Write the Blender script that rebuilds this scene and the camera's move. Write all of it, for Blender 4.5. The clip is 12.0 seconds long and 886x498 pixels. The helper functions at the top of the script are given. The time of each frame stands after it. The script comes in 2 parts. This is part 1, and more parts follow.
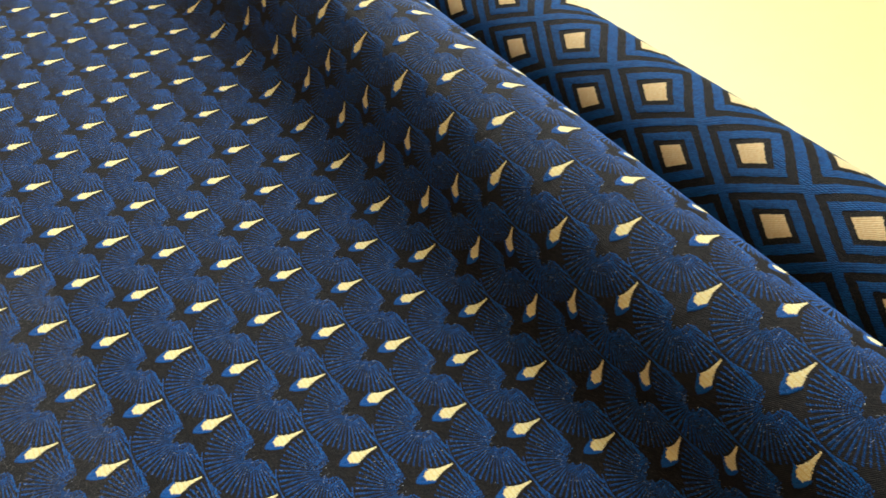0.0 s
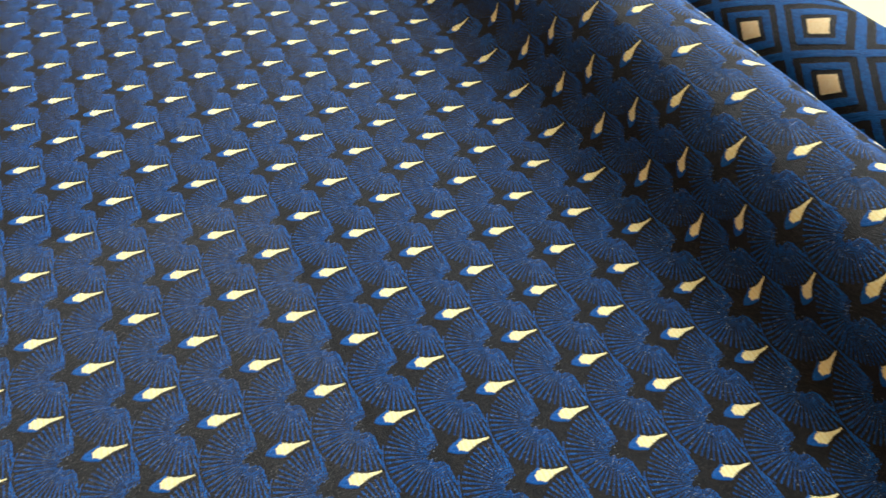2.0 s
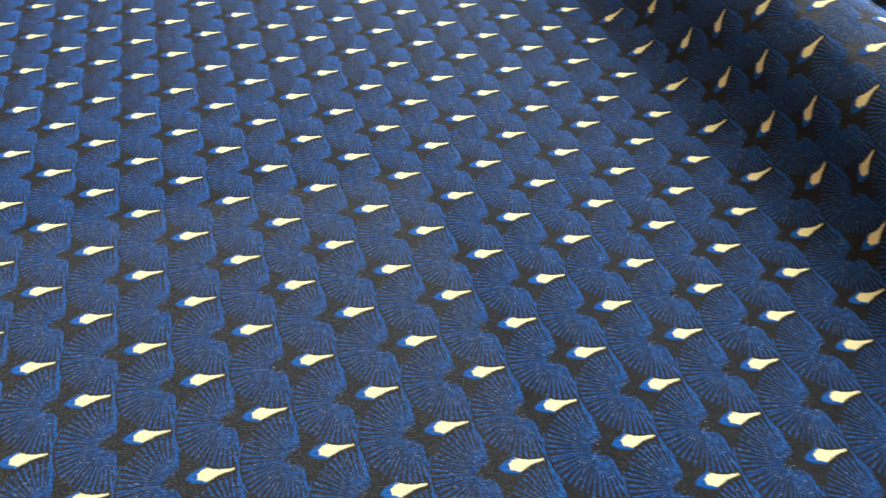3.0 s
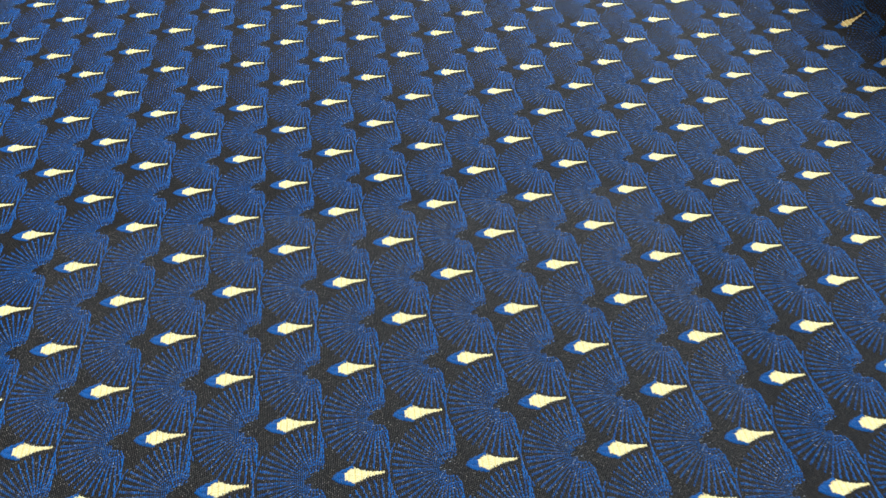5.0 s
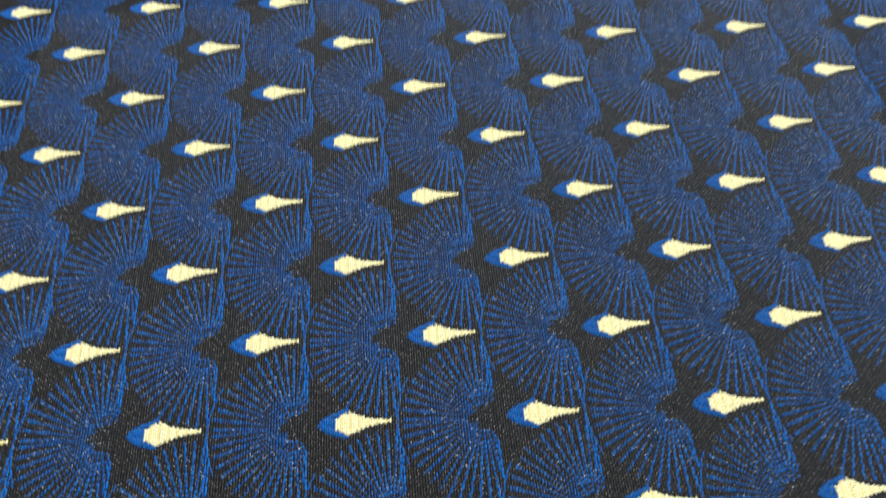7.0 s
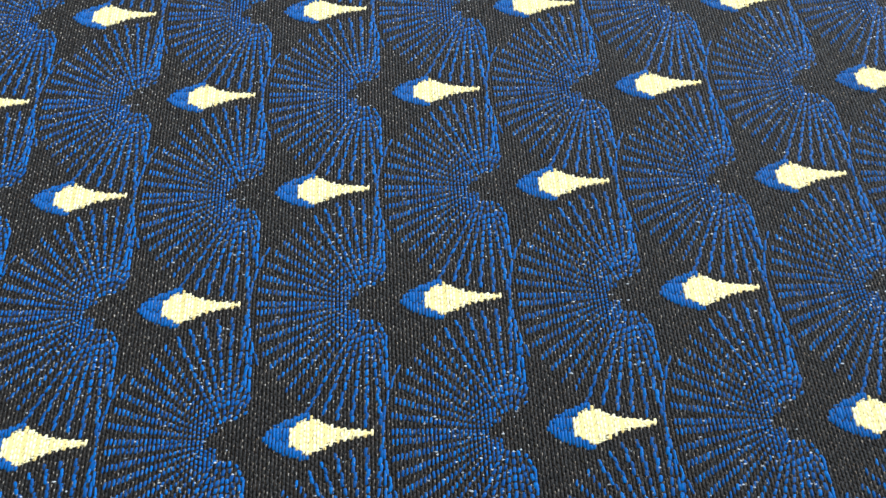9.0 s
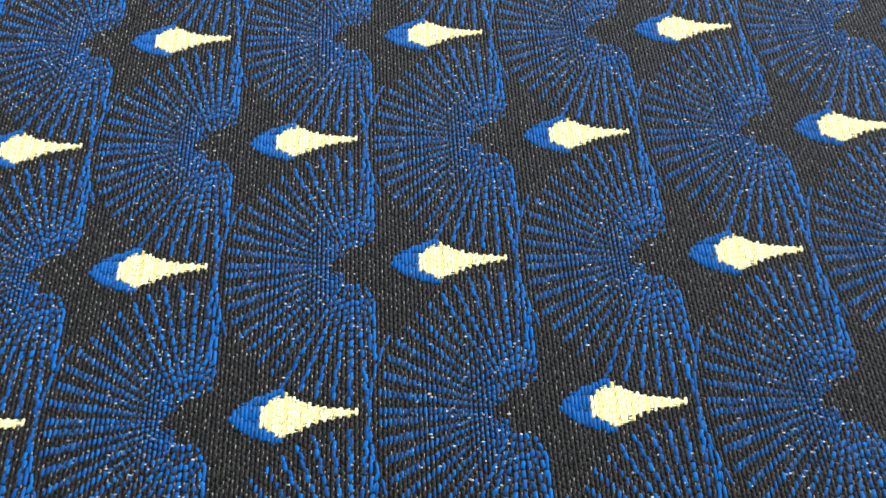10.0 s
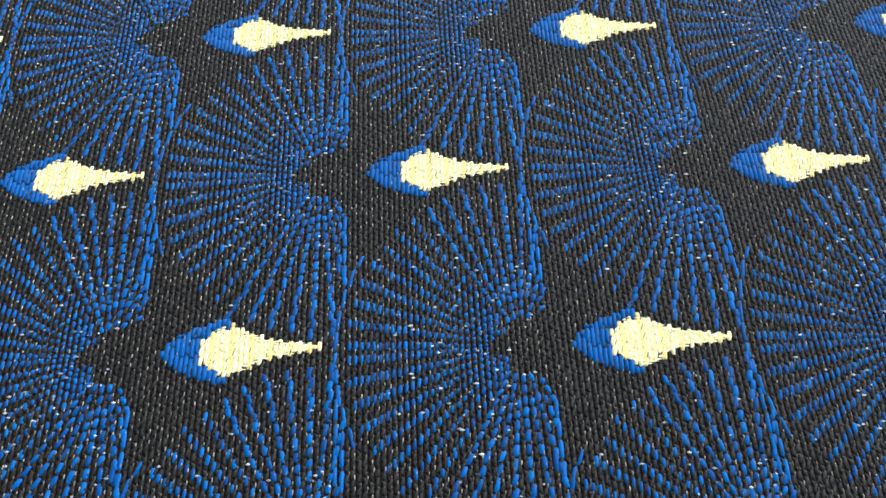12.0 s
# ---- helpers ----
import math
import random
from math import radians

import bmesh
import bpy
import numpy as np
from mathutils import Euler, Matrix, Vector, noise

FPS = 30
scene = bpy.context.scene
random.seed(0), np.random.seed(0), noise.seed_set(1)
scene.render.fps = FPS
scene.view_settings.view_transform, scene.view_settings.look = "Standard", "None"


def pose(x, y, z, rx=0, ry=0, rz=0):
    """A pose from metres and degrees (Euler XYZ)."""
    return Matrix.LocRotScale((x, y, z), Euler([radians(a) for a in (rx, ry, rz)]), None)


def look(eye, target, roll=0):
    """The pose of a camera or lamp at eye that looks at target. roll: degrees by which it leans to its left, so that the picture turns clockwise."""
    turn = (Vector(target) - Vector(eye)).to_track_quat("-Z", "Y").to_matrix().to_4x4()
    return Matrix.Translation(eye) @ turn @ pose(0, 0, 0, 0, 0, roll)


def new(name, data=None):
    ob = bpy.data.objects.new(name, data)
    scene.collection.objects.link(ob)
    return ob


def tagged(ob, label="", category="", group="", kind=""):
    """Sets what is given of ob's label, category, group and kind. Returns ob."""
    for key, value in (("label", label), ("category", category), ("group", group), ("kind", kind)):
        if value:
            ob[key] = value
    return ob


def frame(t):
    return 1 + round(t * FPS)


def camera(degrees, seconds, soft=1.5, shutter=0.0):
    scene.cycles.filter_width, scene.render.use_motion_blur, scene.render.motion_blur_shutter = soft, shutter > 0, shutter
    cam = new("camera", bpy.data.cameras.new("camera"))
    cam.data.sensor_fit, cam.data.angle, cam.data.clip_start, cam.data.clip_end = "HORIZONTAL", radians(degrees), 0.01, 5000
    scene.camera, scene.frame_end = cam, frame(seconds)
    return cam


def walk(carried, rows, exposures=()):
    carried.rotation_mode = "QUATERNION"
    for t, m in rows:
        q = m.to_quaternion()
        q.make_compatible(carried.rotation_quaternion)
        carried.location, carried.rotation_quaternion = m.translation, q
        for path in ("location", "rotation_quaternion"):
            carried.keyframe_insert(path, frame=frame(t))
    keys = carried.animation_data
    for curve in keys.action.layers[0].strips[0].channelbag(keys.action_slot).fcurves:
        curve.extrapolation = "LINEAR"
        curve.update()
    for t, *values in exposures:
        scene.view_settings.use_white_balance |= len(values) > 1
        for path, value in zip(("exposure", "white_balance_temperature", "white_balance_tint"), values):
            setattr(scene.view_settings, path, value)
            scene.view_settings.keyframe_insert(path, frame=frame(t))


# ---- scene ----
import functools

cam = camera(53.49, 12.0, shutter=0.45)
EXPOSURES = [(0, -0.76, 6520, 5), (1.0, -0.96, 6420, 5), (1.5, -0.60, 6250, 5), (2.0, -0.44, 6050, 5), (2.6, -0.30, 5880, 5), (3.5, -0.33, 5780, 5), (5.5, -0.62, 5770, 5), (7.5, -0.62, 5600, 5), (9.5, -0.35, 5600, 5), (12, -0.43, 5550, 5)]
PATH = [
    (0, (0.08227, -0.17027, 0.20473), (0.16538, -0.04413, 0.07365), 0.82),
    (0.5, (0.07337, -0.16981, 0.20057), (0.15160, -0.03939, 0.07068), 0.54),
    (1, (0.06397, -0.16782, 0.19758), (0.13487, -0.03333, 0.06763), 0.46),
    (1.5, (0.05881, -0.16578, 0.19583), (0.12292, -0.02833, 0.06545), 0.40),
    (2, (0.05296, -0.16460, 0.19188), (0.11061, -0.02415, 0.06169), 0.32),
    (2.5, (0.04111, -0.16146, 0.18876), (0.09028, -0.01809, 0.05826), 0.36),
    (3, (0.03034, -0.15521, 0.18330), (0.07058, -0.00875, 0.05319), 0.12),
    (3.5, (0.01764, -0.14642, 0.18121), (0.05090, 0.00178, 0.05109), 0.01),
    (3.7, (0.01244, -0.14216, 0.18076), (0.04345, 0.00630, 0.05037), 0.03),
    (5.5, (-0.00446, -0.10765, 0.15605), (0.01254, 0.04268, 0.02524), -0.58),
    (6, (-0.00897, -0.09909, 0.14508), (0.00649, 0.05036, 0.01307), -0.27),
    (6.5, (-0.01105, -0.09145, 0.13451), (0.00182, 0.04999, -0.00631), -0.16),
    (7, (-0.01178, -0.08187, 0.12618), (-0.00221, 0.04249, -0.03016), -0.27),
    (7.5, (-0.01156, -0.06811, 0.11160), (-0.00457, 0.04113, -0.05579), -0.50),
    (9.5, (-0.00932, -0.04707, 0.08313), (-0.00315, 0.05828, -0.08676), 0.12),
    (10, (-0.00906, -0.04587, 0.07537), (-0.00306, 0.06041, -0.09395), 0.09),
    (10.5, (-0.00798, -0.04395, 0.07013), (-0.00250, 0.06182, -0.09952), -0.03),
    (11, (-0.00788, -0.04344, 0.06464), (-0.00193, 0.06223, -0.10506), 0.26),
    (11.5, (-0.00753, -0.04398, 0.06014), (-0.00215, 0.06156, -0.10965), 0.07),
    (12, (-0.00732, -0.04362, 0.05831), (-0.00287, 0.06139, -0.11184), -0.31),
]
walk(cam, [(t, look(eye, target, roll)) for t, eye, target, roll in PATH], EXPOSURES)

# ---- world and light ----
world = bpy.data.worlds.new("sky")
scene.world = world
world.use_nodes = True
wn = world.node_tree.nodes
sky = wn.new("ShaderNodeTexSky")
sky.sky_type, sky.sun_disc = "NISHITA", False
sky.sun_elevation, sky.sun_rotation = radians(50), radians(90)
world.node_tree.links.new(sky.outputs[0], wn["Background"].inputs[0])
wn["Background"].inputs[1].default_value = 0.10

WALL_X, WIN_Y0, WIN_Y1, WIN_Z0, WIN_Z1 = 0.82, 0.0, 2.0, 0.35, 1.75
CEIL_Z = 2.15


def area(name, eye, target, size_x, size_y, energy, colour):
    lamp = bpy.data.lights.new(name, "AREA")
    lamp.shape, lamp.size, lamp.size_y, lamp.energy, lamp.color = "RECTANGLE", size_x, size_y, energy, colour
    ob = new(name, lamp)
    ob.matrix_world = look(eye, target)
    return ob


WIN_MID = ((WIN_Y0 + WIN_Y1) / 2, (WIN_Z0 + WIN_Z1) / 2)
area("window_daylight", (WALL_X + 0.02, *WIN_MID), (-1.0, *WIN_MID), WIN_Y1 - WIN_Y0, WIN_Z1 - WIN_Z0, 104.0, (0.96, 0.98, 1.0))
# unseen overhead lamp, added as soft fill for the flat cloth and roll
FILL_PANEL = (0.46, 0.7, CEIL_Z - 0.035)
area("added_fill_light", FILL_PANEL, (FILL_PANEL[0], FILL_PANEL[1], 0), 0.6, 0.6, 11.0, (1.0, 0.97, 0.91))


# ---- materials ----
def material(name, rough=0.6, spec=0.5, sheen=0.0):
    m = bpy.data.materials.new(name)
    m.use_nodes = True
    b = m.node_tree.nodes["Principled BSDF"]
    b.inputs["Roughness"].default_value = rough
    b.inputs["Specular IOR Level"].default_value = spec
    b.inputs["Sheen Weight"].default_value = sheen
    return m, m.node_tree.nodes, m.node_tree.links, b


def maths(m, op, a, b=None, c=None):
    n = m.node_tree.nodes.new("ShaderNodeMath")
    n.operation = op
    for k, v in enumerate((a, b, c)):
        if v is None:
            continue
        if isinstance(v, (int, float)):
            n.inputs[k].default_value = v
        else:
            m.node_tree.links.new(v, n.inputs[k])
    return n.outputs[0]


def ramp(m, fac, stops):
    n = m.node_tree.nodes.new("ShaderNodeValToRGB")
    el = n.color_ramp.elements
    while len(el) < len(stops):
        el.new(0.5)
    for e, (p, col) in zip(el, stops):
        e.position, e.color = p, (*col, 1)
    m.node_tree.links.new(fac, n.inputs[0])
    return n.outputs[0]


def noise_tex(m, scale, detail=3.0, vector=None):
    n = m.node_tree.nodes.new("ShaderNodeTexNoise")
    n.inputs["Scale"].default_value, n.inputs["Detail"].default_value = scale, detail
    if vector is None:
        co = m.node_tree.nodes.new("ShaderNodeTexCoord")
        vector = co.outputs["Object"]
    m.node_tree.links.new(vector, n.inputs["Vector"])
    return n.outputs["Fac"]


def bump(m, b, height, strength, distance):
    n = m.node_tree.nodes.new("ShaderNodeBump")
    n.inputs["Strength"].default_value, n.inputs["Distance"].default_value = strength, distance
    m.node_tree.links.new(height, n.inputs["Height"])
    m.node_tree.links.new(n.outputs[0], b.inputs["Normal"])


def thread_material(name, dark, mid, light, rough, spec, sheen=0.0):
    """Yarn: the colour varies from float to float and in soft patches."""
    m, n, l, b = material(name, rough, spec, sheen)
    geo = n.new("ShaderNodeNewGeometry")
    fac = maths(m, "ADD", maths(m, "MULTIPLY", geo.outputs["Random Per Island"], 0.75), maths(m, "MULTIPLY", noise_tex(m, 900.0, 2.0), 0.25))
    l.new(ramp(m, fac, [(0.0, dark), (0.5, mid), (1.0, light)]), b.inputs["Base Color"])
    bump(m, b, noise_tex(m, 9000.0, 1.0), 0.25, 0.00006)
    return m


PITCH, PICK = 0.03 / 72, 0.03 / 96
BLUE = thread_material("blue_yarn", (0.0008, 0.045, 0.19), (0.002, 0.089, 0.345), (0.005, 0.157, 0.535), 0.45, 0.16, 0.10)
CREAM = thread_material("cream_yarn", (0.94, 0.84, 0.44), (0.97, 0.90, 0.52), (0.98, 0.94, 0.66), 0.7, 0.25)
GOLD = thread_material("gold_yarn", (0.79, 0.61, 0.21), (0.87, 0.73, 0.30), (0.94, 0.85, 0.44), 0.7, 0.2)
SILVER = thread_material("silver_yarn", (0.14, 0.18, 0.25), (0.36, 0.41, 0.47), (0.75, 0.78, 0.80), 0.35, 0.5)
BLACK = thread_material("black_yarn", (0.005, 0.0045, 0.004), (0.011, 0.010, 0.009), (0.025, 0.0225, 0.020), 0.5, 0.25, 0.06)
TIE = thread_material("tie_yarn", (0.04, 0.035, 0.03), (0.13, 0.115, 0.095), (0.48, 0.44, 0.37), 0.45, 0.5)


def ground_material(name, pitch, pick, twill=0.0, base=None, tint=(0.20, 0.16, 0.12), turn=0.0, relief=0.0004, dots=1.0):
    """Close weave in the cloth's own coordinates: columns of twisted yarn, tied down at every pick, with pale tie points."""
    m, n, l, b = material(name, 0.6, 0.14, 0.02)
    uv = n.new("ShaderNodeUVMap")
    uv.uv_map = "weave"
    sep = n.new("ShaderNodeSeparateXYZ")
    l.new(uv.outputs[0], sep.inputs[0])
    u, v = sep.outputs[0], sep.outputs[1]
    if turn:
        u, v = maths(m, "ADD", u, maths(m, "MULTIPLY", v, turn)), maths(m, "SUBTRACT", v, maths(m, "MULTIPLY", u, turn))
    cu = maths(m, "DIVIDE", u, pitch)
    column = maths(m, "FLOOR", cu)
    across = maths(m, "SUBTRACT", maths(m, "FRACT", cu), 0.5)
    rid = maths(m, "SUBTRACT", 1.0, maths(m, "MULTIPLY", maths(m, "POWER", maths(m, "ABSOLUTE", across), 2.0), 4.0))
    cv = maths(m, "ADD", maths(m, "DIVIDE", v, pick), maths(m, "ADD", maths(m, "MULTIPLY", column, 0.5 + twill), maths(m, "MULTIPLY", across, 0.7)))
    along = maths(m, "SUBTRACT", maths(m, "FRACT", cv), 0.5)
    hump = maths(m, "SUBTRACT", 1.0, maths(m, "MULTIPLY", maths(m, "POWER", maths(m, "ABSOLUTE", along), 2.0), 4.0))
    height = maths(m, "MULTIPLY", maths(m, "POWER", maths(m, "MAXIMUM", rid, 0.0), 0.6), maths(m, "ADD", 0.45, maths(m, "MULTIPLY", hump, 0.55)))
    wn_ = n.new("ShaderNodeTexWhiteNoise")
    wn_.noise_dimensions = "2D"
    comb = n.new("ShaderNodeCombineXYZ")
    l.new(column, comb.inputs[0])
    l.new(maths(m, "FLOOR", cv), comb.inputs[1])
    l.new(comb.outputs[0], wn_.inputs["Vector"])
    rnd = wn_.outputs["Value"]
    dot = maths(m, "MULTIPLY", maths(m, "GREATER_THAN", maths(m, "ABSOLUTE", along), 0.36), maths(m, "LESS_THAN", maths(m, "ABSOLUTE", maths(m, "SUBTRACT", across, 0.18)), 0.22))
    dot = maths(m, "MULTIPLY", dot, maths(m, "MULTIPLY", maths(m, "MULTIPLY", rnd, rnd), dots) if dots == 1.0 else dots)
    wear = noise_tex(m, 60.0, 4.0)
    shade = maths(m, "ADD", maths(m, "MULTIPLY", rnd, 0.5), maths(m, "MULTIPLY", wear, 0.5))
    low, high = base or ((0.006, 0.0058, 0.0058), (0.016, 0.0153, 0.0145))
    col = ramp(m, shade, [(0.15, low), (0.85, high)])
    mix = n.new("ShaderNodeMix")
    mix.data_type = "RGBA"
    l.new(dot, mix.inputs[0])
    l.new(col, mix.inputs[6])
    mix.inputs[7].default_value = (*tint, 1)
    l.new(mix.outputs[2], b.inputs["Base Color"])
    bump(m, b, height, 1.0, relief)
    return m


GROUND = ground_material("black_weave", PITCH, 0.03 / 56, tint=(0.12, 0.10, 0.08), relief=0.00022)
GROUND_B = ground_material("black_twill", PITCH, PICK, 0.25)
BLUE_B = ground_material("blue_twill", PITCH * 1.7, PICK * 3.6, 0.27, ((0.002, 0.055, 0.20), (0.006, 0.13, 0.42)), (0.002, 0.012, 0.04), 0.0, 0.0004, 0.85)
CREAM_B = ground_material("cream_rib", 0.0009, 0.0006, 0.0, ((0.86, 0.62, 0.30), (0.96, 0.77, 0.42)), (0.95, 0.86, 0.58), 0.75, 0.00014)


def plain(name, colour, vary, scale, rough, spec=0.4, relief=0.0):
    m, n, l, b = material(name, rough, spec)
    fac = maths(m, "ADD", maths(m, "MULTIPLY", noise_tex(m, scale, 5.0), 0.7), maths(m, "MULTIPLY", noise_tex(m, scale * 14, 3.0), 0.3))
    lo = tuple(max(0.0, c * (1 - vary)) for c in colour)
    hi = tuple(min(1.0, c * (1 + vary)) for c in colour)
    l.new(ramp(m, fac, [(0.3, lo), (0.7, hi)]), b.inputs["Base Color"])
    if relief:
        bump(m, b, noise_tex(m, scale * 20, 3.0), 0.3, relief)
    return m


TABLE = plain("pale_yellow_laminate", (0.87, 0.82, 0.38), 0.04, 5.0, 0.4, 0.4, 0.0001)
# tint of two unseen walls, chosen to bounce warm fill onto the roll
WARM_BOUNCE = plain("warm_beige_paint", (0.72, 0.41, 0.17), 0.05, 3.0, 0.8, 0.2, 0.001)
PLASTER = plain("cream_plaster", (0.58, 0.51, 0.42), 0.04, 3.0, 0.85, 0.2, 0.001)
FLOORING = plain("grey_floor", (0.22, 0.20, 0.18), 0.15, 4.0, 0.6, 0.4, 0.0005)
METAL = plain("painted_steel", (0.35, 0.35, 0.35), 0.06, 9.0, 0.4, 0.5)
FRAME_WHITE = plain("white_paint", (0.8, 0.8, 0.78), 0.03, 6.0, 0.4, 0.5)


# ---- builders ----
def link(name, verts, faces, mat, parent=None, label="", smooth=True, uv=None):
    me = bpy.data.meshes.new(name)
    me.from_pydata([tuple(v) for v in verts], [], faces)
    me.materials.append(mat)
    if smooth:
        me.shade_smooth()
    if uv is not None:
        layer = me.uv_layers.new(name="weave")
        index = np.empty(len(me.loops), np.int32)
        me.loops.foreach_get("vertex_index", index)
        layer.data.foreach_set("uv", np.asarray(uv, np.float32)[index].ravel())
    me.update()
    ob = new(name, me)
    if parent is not None:
        ob.parent = parent
    if label:
        ob["label"] = label
    return ob


def box(name, lo, hi, mat, parent=None, label="", bevel=0.0):
    bm = bmesh.new()
    bmesh.ops.create_cube(bm, size=1.0)
    for v in bm.verts:
        v.co = Vector([(a + b) / 2 + c * (b - a) for a, b, c in zip(lo, hi, v.co)])
    if bevel:
        bmesh.ops.bevel(bm, geom=bm.edges[:], offset=bevel, segments=3, affect="EDGES", profile=0.7)
    me = bpy.data.meshes.new(name)
    bm.to_mesh(me)
    bm.free()
    me.materials.append(mat)
    ob = new(name, me)
    if parent is not None:
        ob.parent = parent
    if label:
        ob["label"] = label
    return ob


# ---- the room ----
FLOOR_Z, BACK_X, SOUTH_Y, NORTH_Y = -0.76, -2.6, -2.4, 2.8
tagged(box("floor", (BACK_X, SOUTH_Y, FLOOR_Z - 0.1), (WALL_X + 0.12, NORTH_Y, FLOOR_Z), FLOORING), "plain grey floor under the table", "floor", kind="structure")
tagged(box("ceiling", (BACK_X, SOUTH_Y, CEIL_Z), (WALL_X + 0.12, NORTH_Y, CEIL_Z + 0.1), PLASTER), "plain cream plaster ceiling", "ceiling", kind="structure")
# west and south walls close the room; their colour is an added warm reflector
tagged(box("wall_west", (BACK_X - 0.12, SOUTH_Y, FLOOR_Z), (BACK_X, NORTH_Y, CEIL_Z), WARM_BOUNCE), "plain warm beige painted wall", "wall", kind="structure")
tagged(box("wall_south", (BACK_X, SOUTH_Y - 0.12, FLOOR_Z), (WALL_X + 0.12, SOUTH_Y, CEIL_Z), WARM_BOUNCE), "plain warm beige painted wall", "wall", kind="structure")
tagged(box("wall_north", (BACK_X, NORTH_Y, FLOOR_Z), (WALL_X + 0.12, NORTH_Y + 0.12, CEIL_Z), PLASTER), "plain cream plaster wall", "wall", kind="structure")
east = tagged(new("wall_east"), "cream plaster wall with a window opening", "wall", kind="structure")
box("wall_panel", (WALL_X, SOUTH_Y, FLOOR_Z), (WALL_X + 0.12, WIN_Y0, CEIL_Z), PLASTER, east)
box("wall_panel", (WALL_X, WIN_Y1, FLOOR_Z), (WALL_X + 0.12, NORTH_Y, CEIL_Z), PLASTER, east)
box("wall_panel", (WALL_X, WIN_Y0, FLOOR_Z), (WALL_X + 0.12, WIN_Y1, WIN_Z0), PLASTER, east)
box("wall_panel", (WALL_X, WIN_Y0, WIN_Z1), (WALL_X + 0.12, WIN_Y1, CEIL_Z), PLASTER, east)

# white frame around the added fill lamp, out of view like the lamp
light = tagged(new("ceiling_light"), "square white ceiling light panel, switched on", "ceiling light")
for side in (-1, 1):
    box("frame", (FILL_PANEL[0] - 0.335, FILL_PANEL[1] + side * 0.32 - 0.015, CEIL_Z - 0.05), (FILL_PANEL[0] + 0.335, FILL_PANEL[1] + side * 0.32 + 0.015, CEIL_Z), FRAME_WHITE, light, "", 0.002)
    box("frame", (FILL_PANEL[0] + side * 0.32 - 0.015, FILL_PANEL[1] - 0.305, CEIL_Z - 0.05), (FILL_PANEL[0] + side * 0.32 + 0.015, FILL_PANEL[1] + 0.305, CEIL_Z), FRAME_WHITE, light, "", 0.002)

table = tagged(new("table"), "pale yellow table under the fabrics", "table")
TOP = -0.0008
box("tabletop", (-0.75, -0.75, TOP - 0.03), (0.8, 1.15, TOP), TABLE, table, "pale yellow laminate tabletop", 0.004)
for lx in (-0.68, 0.73):
    for ly in (-0.68, 1.08):
        box("leg", (lx - 0.025, ly - 0.025, FLOOR_Z), (lx + 0.025, ly + 0.025, TOP - 0.03), METAL, table, "", 0.004)


# ---- cloth profiles: swept along y ----
class Profile:
    """A smooth curve in x and z through points (x, z, length along the cloth); lengths left out follow the curve."""

    def __init__(self, points, start, warp=None):
        self.warp = warp
        p = np.array([q[:2] for q in points], float)
        p = np.vstack([2 * p[0] - p[1], p, 2 * p[-1] - p[-2]])
        out = []
        for a, b, c, d in zip(p[:-3], p[1:-2], p[2:-1], p[3:]):
            t = np.linspace(0, 1, 24, endpoint=False)[:, None]
            out.append(0.5 * (2 * b + (c - a) * t + (2 * a - 5 * b + 4 * c - d) * t**2 + (3 * b - a - 3 * c + d) * t**3))
        out.append(p[-2:-1])
        self.xz = np.vstack(out)
        s = np.r_[0, np.cumsum(np.linalg.norm(np.diff(self.xz, axis=0), axis=1))]
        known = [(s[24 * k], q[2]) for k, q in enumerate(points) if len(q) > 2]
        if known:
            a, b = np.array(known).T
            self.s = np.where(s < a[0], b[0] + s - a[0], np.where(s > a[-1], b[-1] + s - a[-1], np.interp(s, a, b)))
        else:
            self.s = start + s

    def place(self, s, y, lift):
        """World places for lengths s, widths y and heights above the cloth."""
        s, y, lift = np.broadcast_arrays(s, y, lift)
        x, z = np.interp(s, self.s, self.xz[:, 0]), np.interp(s, self.s, self.xz[:, 1])
        e = 0.0006
        dx = np.interp(s + e, self.s, self.xz[:, 0]) - np.interp(s - e, self.s, self.xz[:, 0])
        dz = np.interp(s + e, self.s, self.xz[:, 1]) - np.interp(s - e, self.s, self.xz[:, 1])
        n = np.maximum(np.hypot(dx, dz), 1e-9)
        if self.warp:
            mx, mz = self.warp(s, y)
            x, z = x + mx, z + mz
        return np.stack([x - lift * dz / n, y, z + lift * dx / n], -1)


def sweep(name, profile, s0, s1, y0, y1, mat, fine, thick=0.0006):
    """A cloth of real thickness along a profile, with its weave coordinates."""
    s = np.concatenate(fine(s0, s1))
    m = 48
    y = np.linspace(y0, y1, m)
    S, Y = np.meshgrid(s, y, indexing="ij")
    top = profile.place(S, Y, 0.0).reshape(-1, 3)
    low = profile.place(S, Y, -thick).reshape(-1, 3)
    n = len(s)
    verts = np.vstack([top, low])
    uv = np.vstack([np.stack([S, Y], -1).reshape(-1, 2)] * 2)
    faces, o = [], n * m
    for i in range(n - 1):
        for j in range(m - 1):
            q = (i * m + j, i * m + m + j, i * m + m + j + 1, i * m + j + 1)
            faces.append(q)
            faces.append(tuple(o + k for k in q[::-1]))
        for j in (0, m - 1):
            a, b = i * m + j, i * m + m + j
            faces.append((a, o + a, o + b, b))
    for j in range(m - 1):
        for i in (0, n - 1):
            a = i * m + j
            faces.append((a, a + 1, o + a + 1, o + a))
    return link(name, verts, faces, mat, uv=uv)


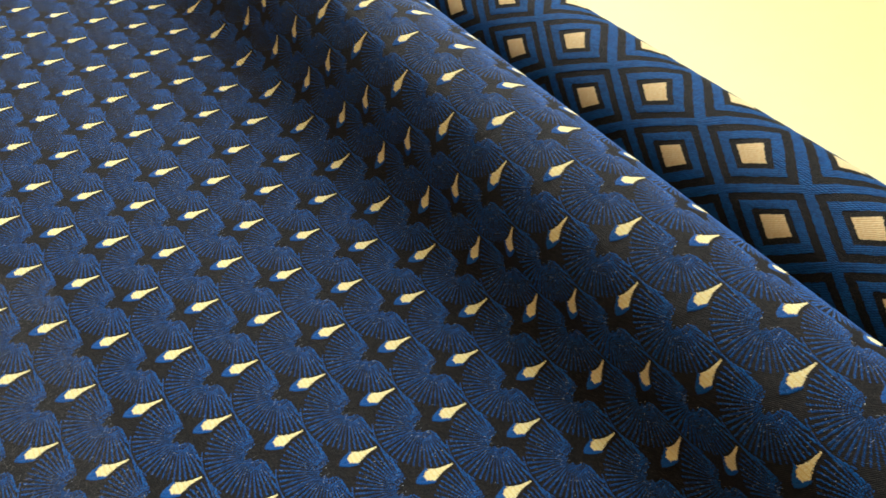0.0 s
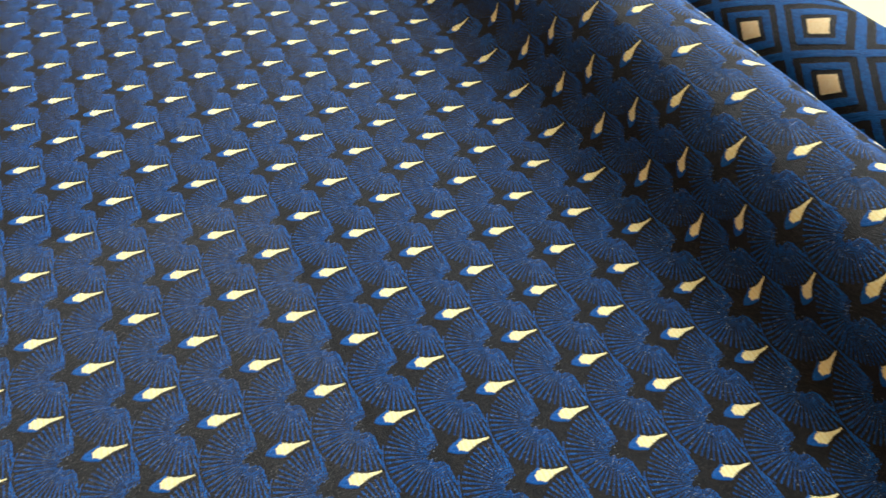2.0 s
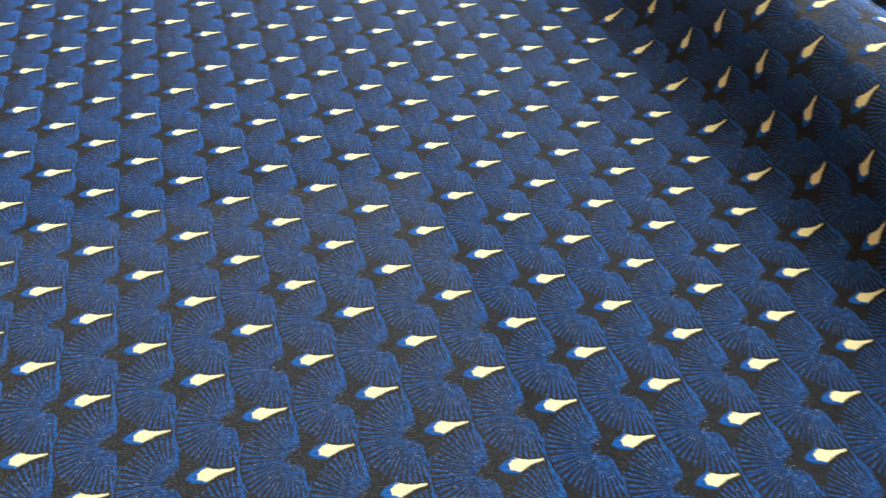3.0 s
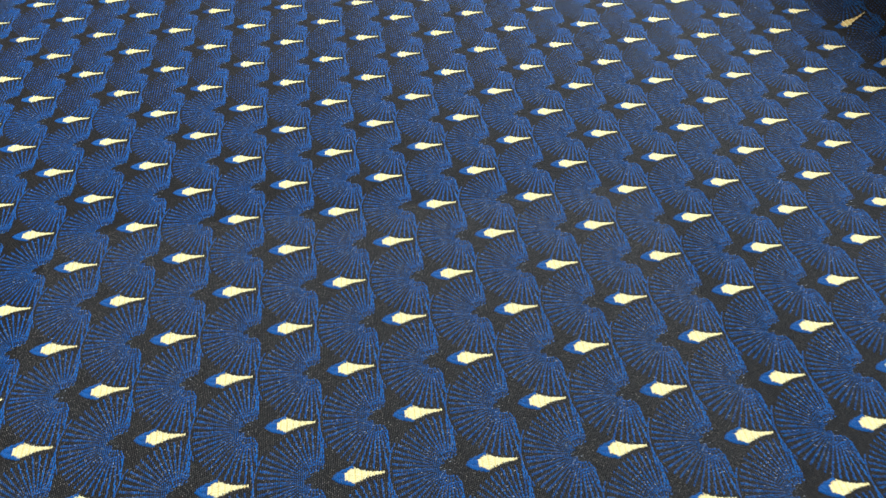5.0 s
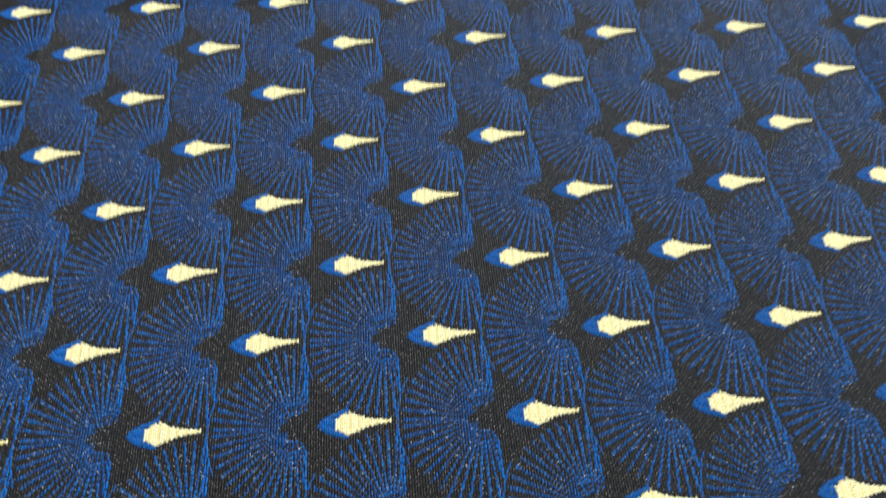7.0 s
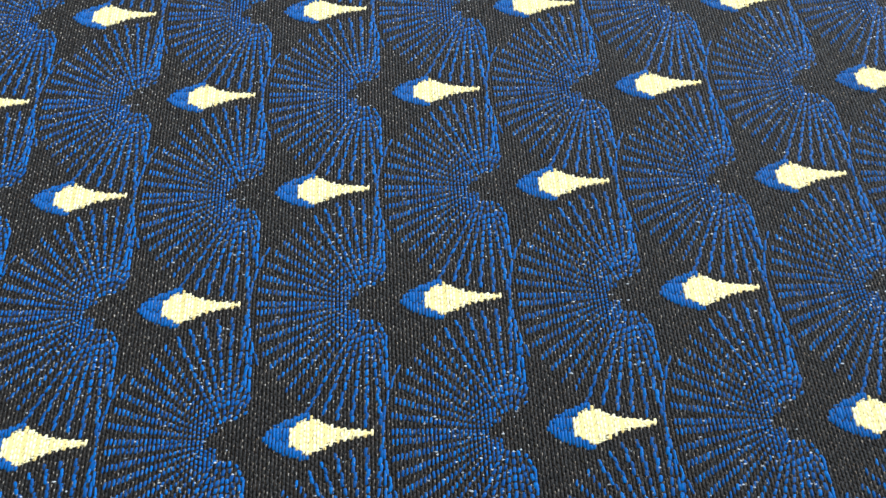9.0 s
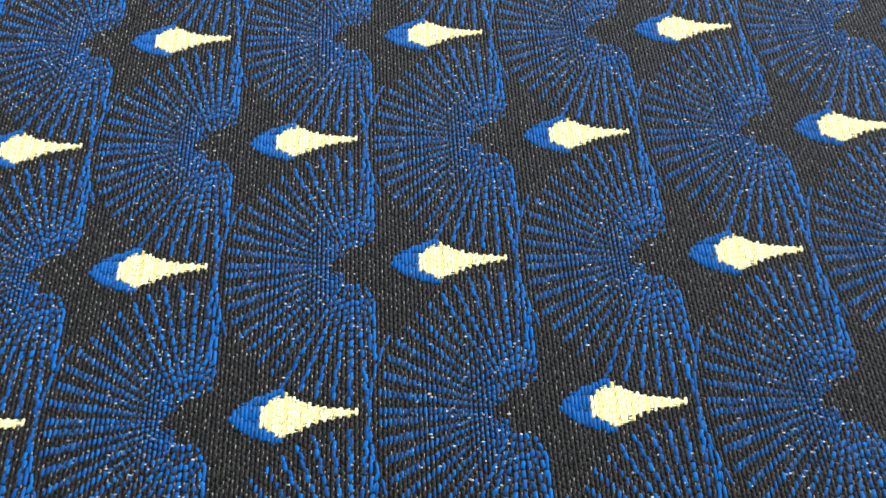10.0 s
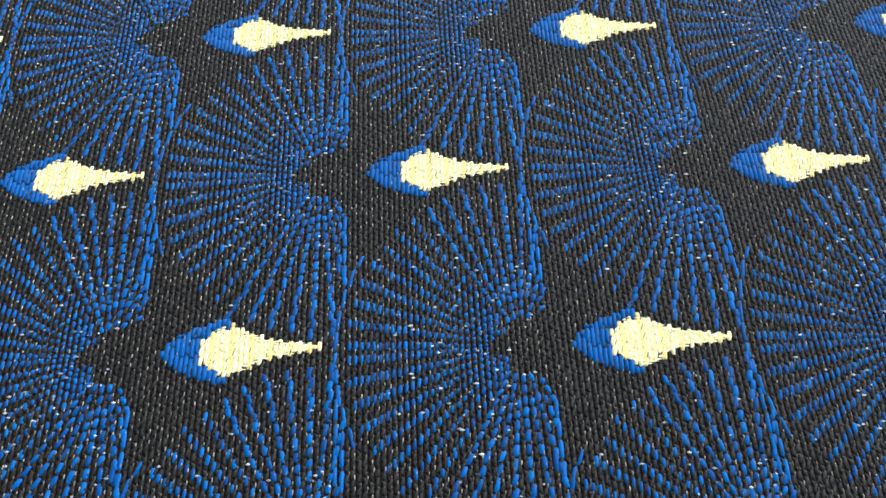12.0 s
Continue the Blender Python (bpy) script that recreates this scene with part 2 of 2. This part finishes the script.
def swell(s, y):
    """The roll grows and leans away a little along its length."""
    far = np.clip(y + 0.06, -0.08, 0.26)
    return 0.026 * far * np.interp(s, [0.225, 0.25], [0, 1]), 0.026 * far * np.interp(s, [0.200, 0.212, 0.225, 0.255, 0.275, 0.285], [0, 0.8, 1, 1, 0.4, 0])


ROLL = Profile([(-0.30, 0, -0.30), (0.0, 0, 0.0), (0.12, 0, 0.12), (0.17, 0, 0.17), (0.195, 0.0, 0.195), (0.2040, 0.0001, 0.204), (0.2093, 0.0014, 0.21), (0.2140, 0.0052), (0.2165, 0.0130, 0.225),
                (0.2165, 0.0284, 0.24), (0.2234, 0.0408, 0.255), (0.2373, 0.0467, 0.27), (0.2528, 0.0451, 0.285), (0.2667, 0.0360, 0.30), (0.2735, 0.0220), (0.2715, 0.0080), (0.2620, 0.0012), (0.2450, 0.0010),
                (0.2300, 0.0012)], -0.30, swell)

A, B, SKEW = 0.03, 0.0159, -0.02
CLOTH_X0, CLOTH_Y0, CLOTH_Y1 = -0.165, -0.24, 0.44


def fine_steps(s0, s1):
    return np.linspace(s0, 0.19, 30, endpoint=False), np.linspace(0.19, s1, 190)


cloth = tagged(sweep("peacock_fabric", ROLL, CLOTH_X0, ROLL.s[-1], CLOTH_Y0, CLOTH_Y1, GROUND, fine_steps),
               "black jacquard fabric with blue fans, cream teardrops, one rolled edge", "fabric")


# ---- woven motifs ----
def hashed(*k):
    x = math.sin(sum(a * b for a, b in zip(k, (12.9898, 78.233, 37.719)))) * 43758.5453
    return x - math.floor(x)


RU, RV, APEX = 0.428, 0.485, -0.517


def in_spade(u, v):
    """The plain black spade that reaches from the crescent into the fan's middle."""
    return u > -0.083 and abs(v) < min(0.55 * (u + 0.083) + 0.008, 0.11)


def fan_floats(pitch):
    """Blue floats of one fan (u, start, end, lean), in units of the repeat, from its apex: tapering rays, then the scalloped edge."""
    out = []
    low, high = math.floor(-RU / pitch), math.ceil(0.15 / pitch)
    for k in range(-18, 18):
        ang = radians(7.2 * (k + 0.68 if k < 0 else k + 0.32))
        slope = -RV / RU * math.tan(ang)
        if abs(slope) < 1.7 and abs(ang) < 1.5:
            # shallow rays: one float in each column that they cross
            for i in range(low, 0):
                u = (i + 0.5) * pitch
                mid = slope * u
                r = math.hypot(u / RU, mid / RV)
                if r > 1 or r < 0.11 + 0.06 * (k % 2) or in_spade(u, mid):
                    continue
                half = max(0.0040 + 0.0078 * min(max((r - 0.2) / 0.5, 0), 1), 0.36 * pitch * abs(slope) + 0.003)
                half *= 0.88 + 0.24 * hashed(i, k, 8)
                j = 0.004 * (hashed(i, k, 5) - 0.5)
                out.append((u, mid - half + j, mid + half + j, 0.0, 1.1))
        else:
            # steep rays: a chain of longer floats that follows the ray, staggered towards the rim
            length = math.sqrt((math.cos(ang) * RU) ** 2 + (math.sin(ang) * RV) ** 2)
            r = (0.14 if k % 2 else 0.26) + 0.03 * hashed(k, 3, 1)
            lane = 0.3
            while r < 0.98:
                n = (0.012 + 0.018 * min(r, 0.7) + 0.009 * hashed(k, r, 2)) / length
                q, lane = r + 0.5 * n, -lane
                u, v = -q * RU * math.cos(ang) + (lane if r > 0.7 else 0.0) * 0.6 * pitch, q * RV * math.sin(ang)
                half = 0.5 * n * RV * abs(math.sin(ang))
                r += 0.86 * n if r > 0.7 else n + 0.005 / length
                if u > 0.070 or in_spade(u, abs(v) - half):
                    continue
                out.append((u, v - half, v + half, 0.75 * 2 * half / slope, 1.55))
    for i in range(low, high + 1):
        u = (i + 0.5) * pitch
        for side in (-1, 1):
            w = 0.125 + 0.02 * hashed(i, side, 4)
            while w < 0.36:
                n = 0.034 + 0.026 * hashed(i, w, side)
                edge = 0.082 - 0.032 * min(max((w - 0.19) / 0.35, 0), 1)
                depth = 1.4 + 1.0 * max(0, 1 - abs(w - 0.24) / 0.12)
                if 0 <= (edge - u) / pitch < depth and hashed(i, w, 9) < 0.92:
                    out.append((u, w, w + n, 0.0, 1.25) if side > 0 else (u, -w - n, -w, 0.0, 1.25))
                w += n + 0.007
    # a dashed arc of long floats just outside the rim
    v = -0.24
    while v < 0.24:
        n = 0.036 + 0.024 * hashed(v, 2, 1)
        mid = v + n / 2
        u = -RU * math.sqrt(max(1.055**2 - (mid / RV) ** 2, 0.01))
        rise = RU**2 / RV**2 * mid / -u
        out.append((u, v, v + n, 0.7 * max(-0.5, min(0.5, rise)) * n, 1.2))
        v += n + 0.003
    return out


def cream_half(u):
    """Half the teardrop's width at u, from its tip."""
    if u < -0.297:
        return -1.0
    return float(np.interp(u, [-0.297, -0.285, -0.265, -0.235, -0.21, -0.18, -0.15, -0.11, -0.067, -0.02, 0.0], [0.016, 0.035, 0.051, 0.064, 0.057, 0.039, 0.026, 0.016, 0.010, 0.006, 0.003]))


def crescent_half(u):
    if u < -0.388 or u > -0.228:
        return -1.0
    return 0.088 * math.sqrt(min((u + 0.388) / 0.14, 1.0))


def runs(test, pitch, pick, u0, u1, v0, v1, longest):
    """Floats (u, v start, v end) of one colour, column by column."""
    out = []
    for i in range(math.floor(u0 / pitch), math.ceil(u1 / pitch)):
        begin = None
        shift = hashed(i, 7, 1) * 0.4
        for j in range(math.floor(v0 / pick), math.ceil(v1 / pick) + 1):
            u, v = (i + 0.5) * pitch, (j + shift) * pick
            on = test(u, v, i, j)
            if on and begin is None:
                begin = v
            if begin is not None and (not on or v - begin > longest * (0.6 + 0.8 * hashed(i, j, 5))):
                out.append((u, begin - 0.42 * pick, v - 0.62 * pick))
                begin = v if on else None
    return out


@functools.lru_cache(None)
def cell_floats(step):
    """All floats of one repeat, from the teardrop's tip; step 1: every yarn, 2: every second one, twice as wide."""
    pitch, pick = step / 84, 1 / 96 if step == 1 else 1 / 80
    fan = [(u + APEX, a, b, c / (b - a), w) for u, a, b, c, w in fan_floats(min(step, 2) / 66)]
    ragged = lambda u, v: cream_half(u) * (0.86 + 0.38 * hashed(math.floor(u / pitch), v > 0, 6)) + 0.009 * (math.floor(u / pitch) % 2)
    inside = lambda u, v: abs(v) < ragged(u, v) if -0.297 < u < 0 else False
    crescent = runs(lambda u, v, i, j: abs(v) < crescent_half(u) and not inside(u, v), pitch, pick, -0.41, -0.22, -0.12, 0.12, 0.05)
    cream = runs(lambda u, v, i, j: inside(u, v), pitch, pick * 0.5, -0.31, 0.005, -0.08, 0.08, 0.022 * step)
    return fan, crescent, cream


def yarn(floats, width, low, high, profile=None, s0=0.0, y0=0.0, seed=0, linked=False):
    """Rounded floats with blunt ends as a mesh: ten vertices each; linked: the yarn runs on below from float to float."""
    f = np.array([q[:3] for q in floats], float) * A
    slope = np.array([q[3] if len(q) > 3 else 0.0 for q in floats])
    rng = np.random.default_rng(seed)
    n = len(f)
    u, a, b = f[:, 0] + s0, f[:, 1], f[:, 2]
    wide = np.array([q[4] if len(q) > 4 else 1.0 for q in floats])
    w = width * A * wide * rng.uniform(0.85, 1.12, n)
    top = high * rng.uniform(0.75, 1.2, n)
    lean = rng.normal(0.0, 0.14, n) * w + 0.22 * w + 0.5 * (b - a) * slope
    e = np.minimum(0.26 * (b - a), 0.00016)
    h, k = 0.62 * w, 0.6 * lean
    S = np.stack([u - lean - h, u - lean + h, u - w - k, u - k, u + w - k, u - w + k, u + k, u + w + k, u + lean - h, u + lean + h], 1)
    Y = np.stack([a, a, a + e, a + e, a + e, b - e, b - e, b - e, b, b], 1)
    o, t = np.full(n, low), top
    Z = np.stack([o, o, o, t, o, o, t, o, o, o], 1)
    verts = np.stack([S, Y, Z], -1).reshape(-1, 3) if profile is None else profile.place(S, Y + y0, Z).reshape(-1, 3)
    faces = []
    for k in range(0, 10 * n, 10):
        faces += [(k, k + 3, k + 2), (k, k + 1, k + 3), (k + 1, k + 4, k + 3), (k + 2, k + 3, k + 6, k + 5), (k + 3, k + 4, k + 7, k + 6), (k + 5, k + 6, k + 8), (k + 6, k + 9, k + 8), (k + 6, k + 7, k + 9)]
        if linked and k + 10 < 10 * n:
            faces.append((k + 9, k + 8, k + 10))
    return verts, faces


def under_cream(profile=None, s0=0.0, y0=0.0):
    """The teardrop's own ground, a little below its floats."""
    verts, faces, lift, pitch = [], [], 0.0001, 1 / 72
    for i in range(-21, 1):
        h = cream_half(i * pitch) * (0.86 + 0.1 * hashed(i, 2, 9))
        verts += [(i * pitch, -h), (i * pitch, h)]
    for k in range(0, len(verts) - 2, 2):
        faces.append((k, k + 2, k + 3, k + 1))
    p = np.array(verts) * A
    if profile is None:
        return np.c_[p, np.full(len(p), lift)], faces
    return profile.place(p[:, 0] + s0, p[:, 1] + y0, lift), faces


def joined(pieces):
    verts, faces, k = [], [], 0
    for v, f in pieces:
        verts.append(v)
        faces += [tuple(q + k for q in face) for face in f]
        k += len(v)
    return np.vstack(verts), faces


def tail_strands(step, rng):
    """Loose ends of the cream weft along the tail's edges, lying along the teardrop."""
    out = []
    for k in range(16 // step):
        u = -0.22 + 0.2 * k / (16 // step)
        for side in (-1, 1):
            out.append((u, side * (cream_half(u) + rng.uniform(-0.004, 0.004)), rng.uniform(0.02, 0.04)))
    return out


def strands(items, profile=None, s0=0.0, y0=0.0):
    verts, faces = [], []
    for u, v, n in items:
        k = len(verts)
        w = 0.0035
        verts += [(u - n / 2, v, 0.00006), (u, v - w, 0.00006), (u, v, 0.00016), (u, v + w, 0.00006), (u + n / 2, v, 0.00005)]
        faces += [(k, k + 1, k + 2), (k, k + 2, k + 3), (k + 1, k + 4, k + 2), (k + 2, k + 4, k + 3)]
    p = np.array(verts)
    if profile is None:
        return np.c_[p[:, :2] * A, p[:, 2]], faces
    return profile.place(p[:, 0] * A + s0, p[:, 1] * A + y0, p[:, 2]), faces


def specks(n, rng):
    """Short pale picks that glint inside a fan."""
    out = []
    while len(out) < n:
        u, v = rng.uniform(-0.36, 0.05), rng.uniform(-0.45, 0.45)
        r = math.hypot(u / RU, v / RV)
        if r < 0.97 and rng.uniform() > r * 0.9 and abs(v) > 0.9 * (u + 0.03):
            out.append((APEX + u, v, rng.uniform(0.006, 0.016)))
    return out


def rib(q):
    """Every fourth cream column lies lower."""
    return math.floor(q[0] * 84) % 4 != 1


def motif(step, profile=None, s0=0.0, y0=0.0, seed=1):
    """Meshes of one repeat: fan, crescent, teardrop, glints."""
    rng = np.random.default_rng(seed)
    fan, crescent, cream = cell_floats(step)
    wide = 0.0051 * step ** 0.8
    return {
        "fan": yarn(fan, wide * (0.84 if step == 1 else 0.53), 0.00001, 0.00018, profile, s0, y0, seed),
        "crescent": yarn(crescent, wide * 1.18, 0.00002, 0.00022, profile, s0, y0, seed + 1, True),
        "teardrop": joined([yarn([q for q in cream if rib(q)], wide * 1.08, 0.00006, 0.00022, profile, s0, y0, seed + 2), strands(tail_strands(step, rng), profile, s0, y0)]),
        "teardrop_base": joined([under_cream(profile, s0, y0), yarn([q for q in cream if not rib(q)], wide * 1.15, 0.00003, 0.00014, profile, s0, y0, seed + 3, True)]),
        "glint_yarn": strands(specks(80 // step, rng), profile, s0, y0),
    }


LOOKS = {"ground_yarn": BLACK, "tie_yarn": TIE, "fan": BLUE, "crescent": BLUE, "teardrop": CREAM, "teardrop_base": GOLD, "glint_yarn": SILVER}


def mesh_of(name, verts, faces):
    me = bpy.data.meshes.new(name)
    me.from_pydata([tuple(v) for v in verts], [], faces)
    me.materials.append(LOOKS[name])
    me.shade_smooth()
    return me


def lattice(i0, i1, j0, j1):
    for j in range(j0, j1 + 1):
        for k in range(2 * i0, 2 * i1 + 1):
            if (k + j) % 2 == 0:
                yield k / 2, j


near_set = [{k: mesh_of(k, *vf) for k, vf in motif(1, seed=s).items()} for s in (11, 21, 31)]
far_parts = motif(2, seed=5)
far_store = {k: [] for k in far_parts}
for i, j in lattice(-5, 11, -14, 31):
    s, y = i * A, j * B + SKEW * i * A
    if s - 0.98 * A < CLOTH_X0 or s > ROLL.s[-1] - 0.05 or y - 0.5 * A < CLOTH_Y0 or y + 0.5 * A > CLOTH_Y1:
        continue
    curved = s > 0.168
    near = -0.155 < y < 0.17 if curved else (s > -0.13 and -0.10 < y < 0.17)
    if near:
        if curved:
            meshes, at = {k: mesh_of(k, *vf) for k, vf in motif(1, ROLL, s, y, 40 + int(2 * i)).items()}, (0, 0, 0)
        else:
            meshes, at = near_set[int(hashed(i, j, 1) * 3)], (s, y, 0)
        for k, me in meshes.items():
            ob = new(k, me)
            ob.parent = cloth
            ob.location = at
            if k == "glint_yarn":
                ob["kind"] = "stuff"
    elif curved:
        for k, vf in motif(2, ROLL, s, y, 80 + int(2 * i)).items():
            far_store[k].append(vf)
    else:
        for k, (v, f) in far_parts.items():
            far_store[k].append((v + np.array((s, y, 0)), f))
for k, pieces in far_store.items():
    v, f = joined(pieces)
    ob = new("far_" + k, mesh_of(k, v, f))
    ob.parent = cloth
    ob["kind"] = "stuff"
# black ground yarns and their pale tie points, where the cloth is seen closest
ROWS = 20


def ground_patch(seed):
    rng = np.random.default_rng(seed)
    grains, ties = [], []
    h = B / A / ROWS
    for i in range(72):
        for j in range(ROWS):
            v = (j + 0.5 * (i % 2) + rng.uniform(-0.2, 0.2)) * h
            grains.append(((i + 0.5 + rng.uniform(-0.1, 0.1)) / 72, v - rng.uniform(0.40, 0.49) * h, v + rng.uniform(0.40, 0.49) * h, rng.uniform(0.05, 0.3)))
            if rng.uniform() < 0.72:
                n = rng.uniform(0.003, 0.006)
                ties.append(((i + 0.5 + rng.uniform(0.2, 0.5)) / 72, v + 0.5 * h - n, v + 0.5 * h + n))
    return yarn(grains, 0.0054, -0.00006, 0.00012, seed=seed), yarn(ties, 0.0016, 0.00002, 0.00012, seed=seed + 5)


for seed in (61, 62):
    (gv, gf), (tv, tf) = ground_patch(seed)
    grain, tie = mesh_of("ground_yarn", gv, gf), mesh_of("tie_yarn", tv, tf)
    for a in range(-3, 3):
        for b in range(-3, 6):
            if (a + b) % 2 == seed % 2:
                for me in (grain, tie):
                    ob = new(me.name, me)
                    ob.parent, ob.location, ob["kind"] = cloth, (a * A, b * B, 0), "stuff"


# ---- the second roll, with diamonds ----
DU, DV = 0.0336, 0.0440
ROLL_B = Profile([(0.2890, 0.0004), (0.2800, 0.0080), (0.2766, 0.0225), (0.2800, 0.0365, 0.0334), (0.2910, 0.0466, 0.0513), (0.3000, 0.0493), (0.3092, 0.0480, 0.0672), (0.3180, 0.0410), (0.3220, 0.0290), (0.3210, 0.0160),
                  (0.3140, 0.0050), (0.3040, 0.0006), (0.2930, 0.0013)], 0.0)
C1 = 0.0336
Y_B0 = 0.0790
diamonds = tagged(sweep("diamond_fabric_roll", ROLL_B, ROLL_B.s[0], ROLL_B.s[-1], -0.30, 0.50, GROUND_B, lambda a, b: (np.linspace(a, b, 420),)),
                  "rolled black fabric with blue diamond lattice and cream squares", "fabric roll")


def rhomb_band(inner, outer, s0, y0, lift, n=22):
    """A raised band between two rhombs about a centre, bent over the roll."""
    verts, uv, faces = [], [], []
    corners = [(1, 0), (0, 1), (-1, 0), (0, -1)]
    path = []
    for (a, b), (c, d) in zip(corners, corners[1:] + corners[:1]):
        for k in range(n):
            t = k / n
            path.append((a + (c - a) * t, b + (d - b) * t))
    steps = np.linspace(max(inner, 0.04), outer, 5)
    levels = [(f, 0.6 if k == 4 and outer < 1 or k == 0 and inner > 0 else 1.0) for k, f in enumerate(steps)]
    m = len(path)
    for f, h in levels:
        for p, (a, b) in enumerate(path):
            f2 = f + (0.028 * (hashed(p, f, 4) - 0.5) if f < 1 else 0.0)
            s, y = s0 + a * f2 * DU / 2, y0 + b * f2 * DV / 2
            verts.append(ROLL_B.place(s, y, lift * h))
            uv.append((s, y))
    for r in range(len(levels) - 1):
        for p in range(m):
            q = (p + 1) % m
            faces.append((r * m + p, r * m + q, (r + 1) * m + q, (r + 1) * m + p)[::-1])
    if inner <= 0:
        verts.append(ROLL_B.place(s0, y0, lift))
        uv.append((s0, y0))
        faces += [((p + 1) % m, p, len(verts) - 1)[::-1] for p in range(m)]
    return verts, faces, uv


band_meshes = {}
for j in range(-12, 12):
    for c in range(-1, 4):
        if (c + j) % 2:
            continue
        s, y = C1 + c * DU / 2, Y_B0 + j * DV / 2
        if not (-0.27 < y < 0.47 and s - DU / 2 > ROLL_B.s[0]):
            continue
        for name, inner, outer, mat in (("cream_diamond", 0.0, 0.285, CREAM_B), ("blue_ring", 0.44, 0.67, BLUE_B), ("blue_border", 0.88, 1.0, BLUE_B)):
            if (c, name) not in band_meshes:
                ob = link(name, *rhomb_band(inner, outer, s, 0.0, 0.00012)[:2], mat, diamonds, uv=rhomb_band(inner, outer, s, 0.0, 0.00012)[2])
                band_meshes[c, name] = ob.data
            else:
                ob = new(name, band_meshes[c, name])
                ob.parent = diamonds
            ob.location = (0, y, 0)
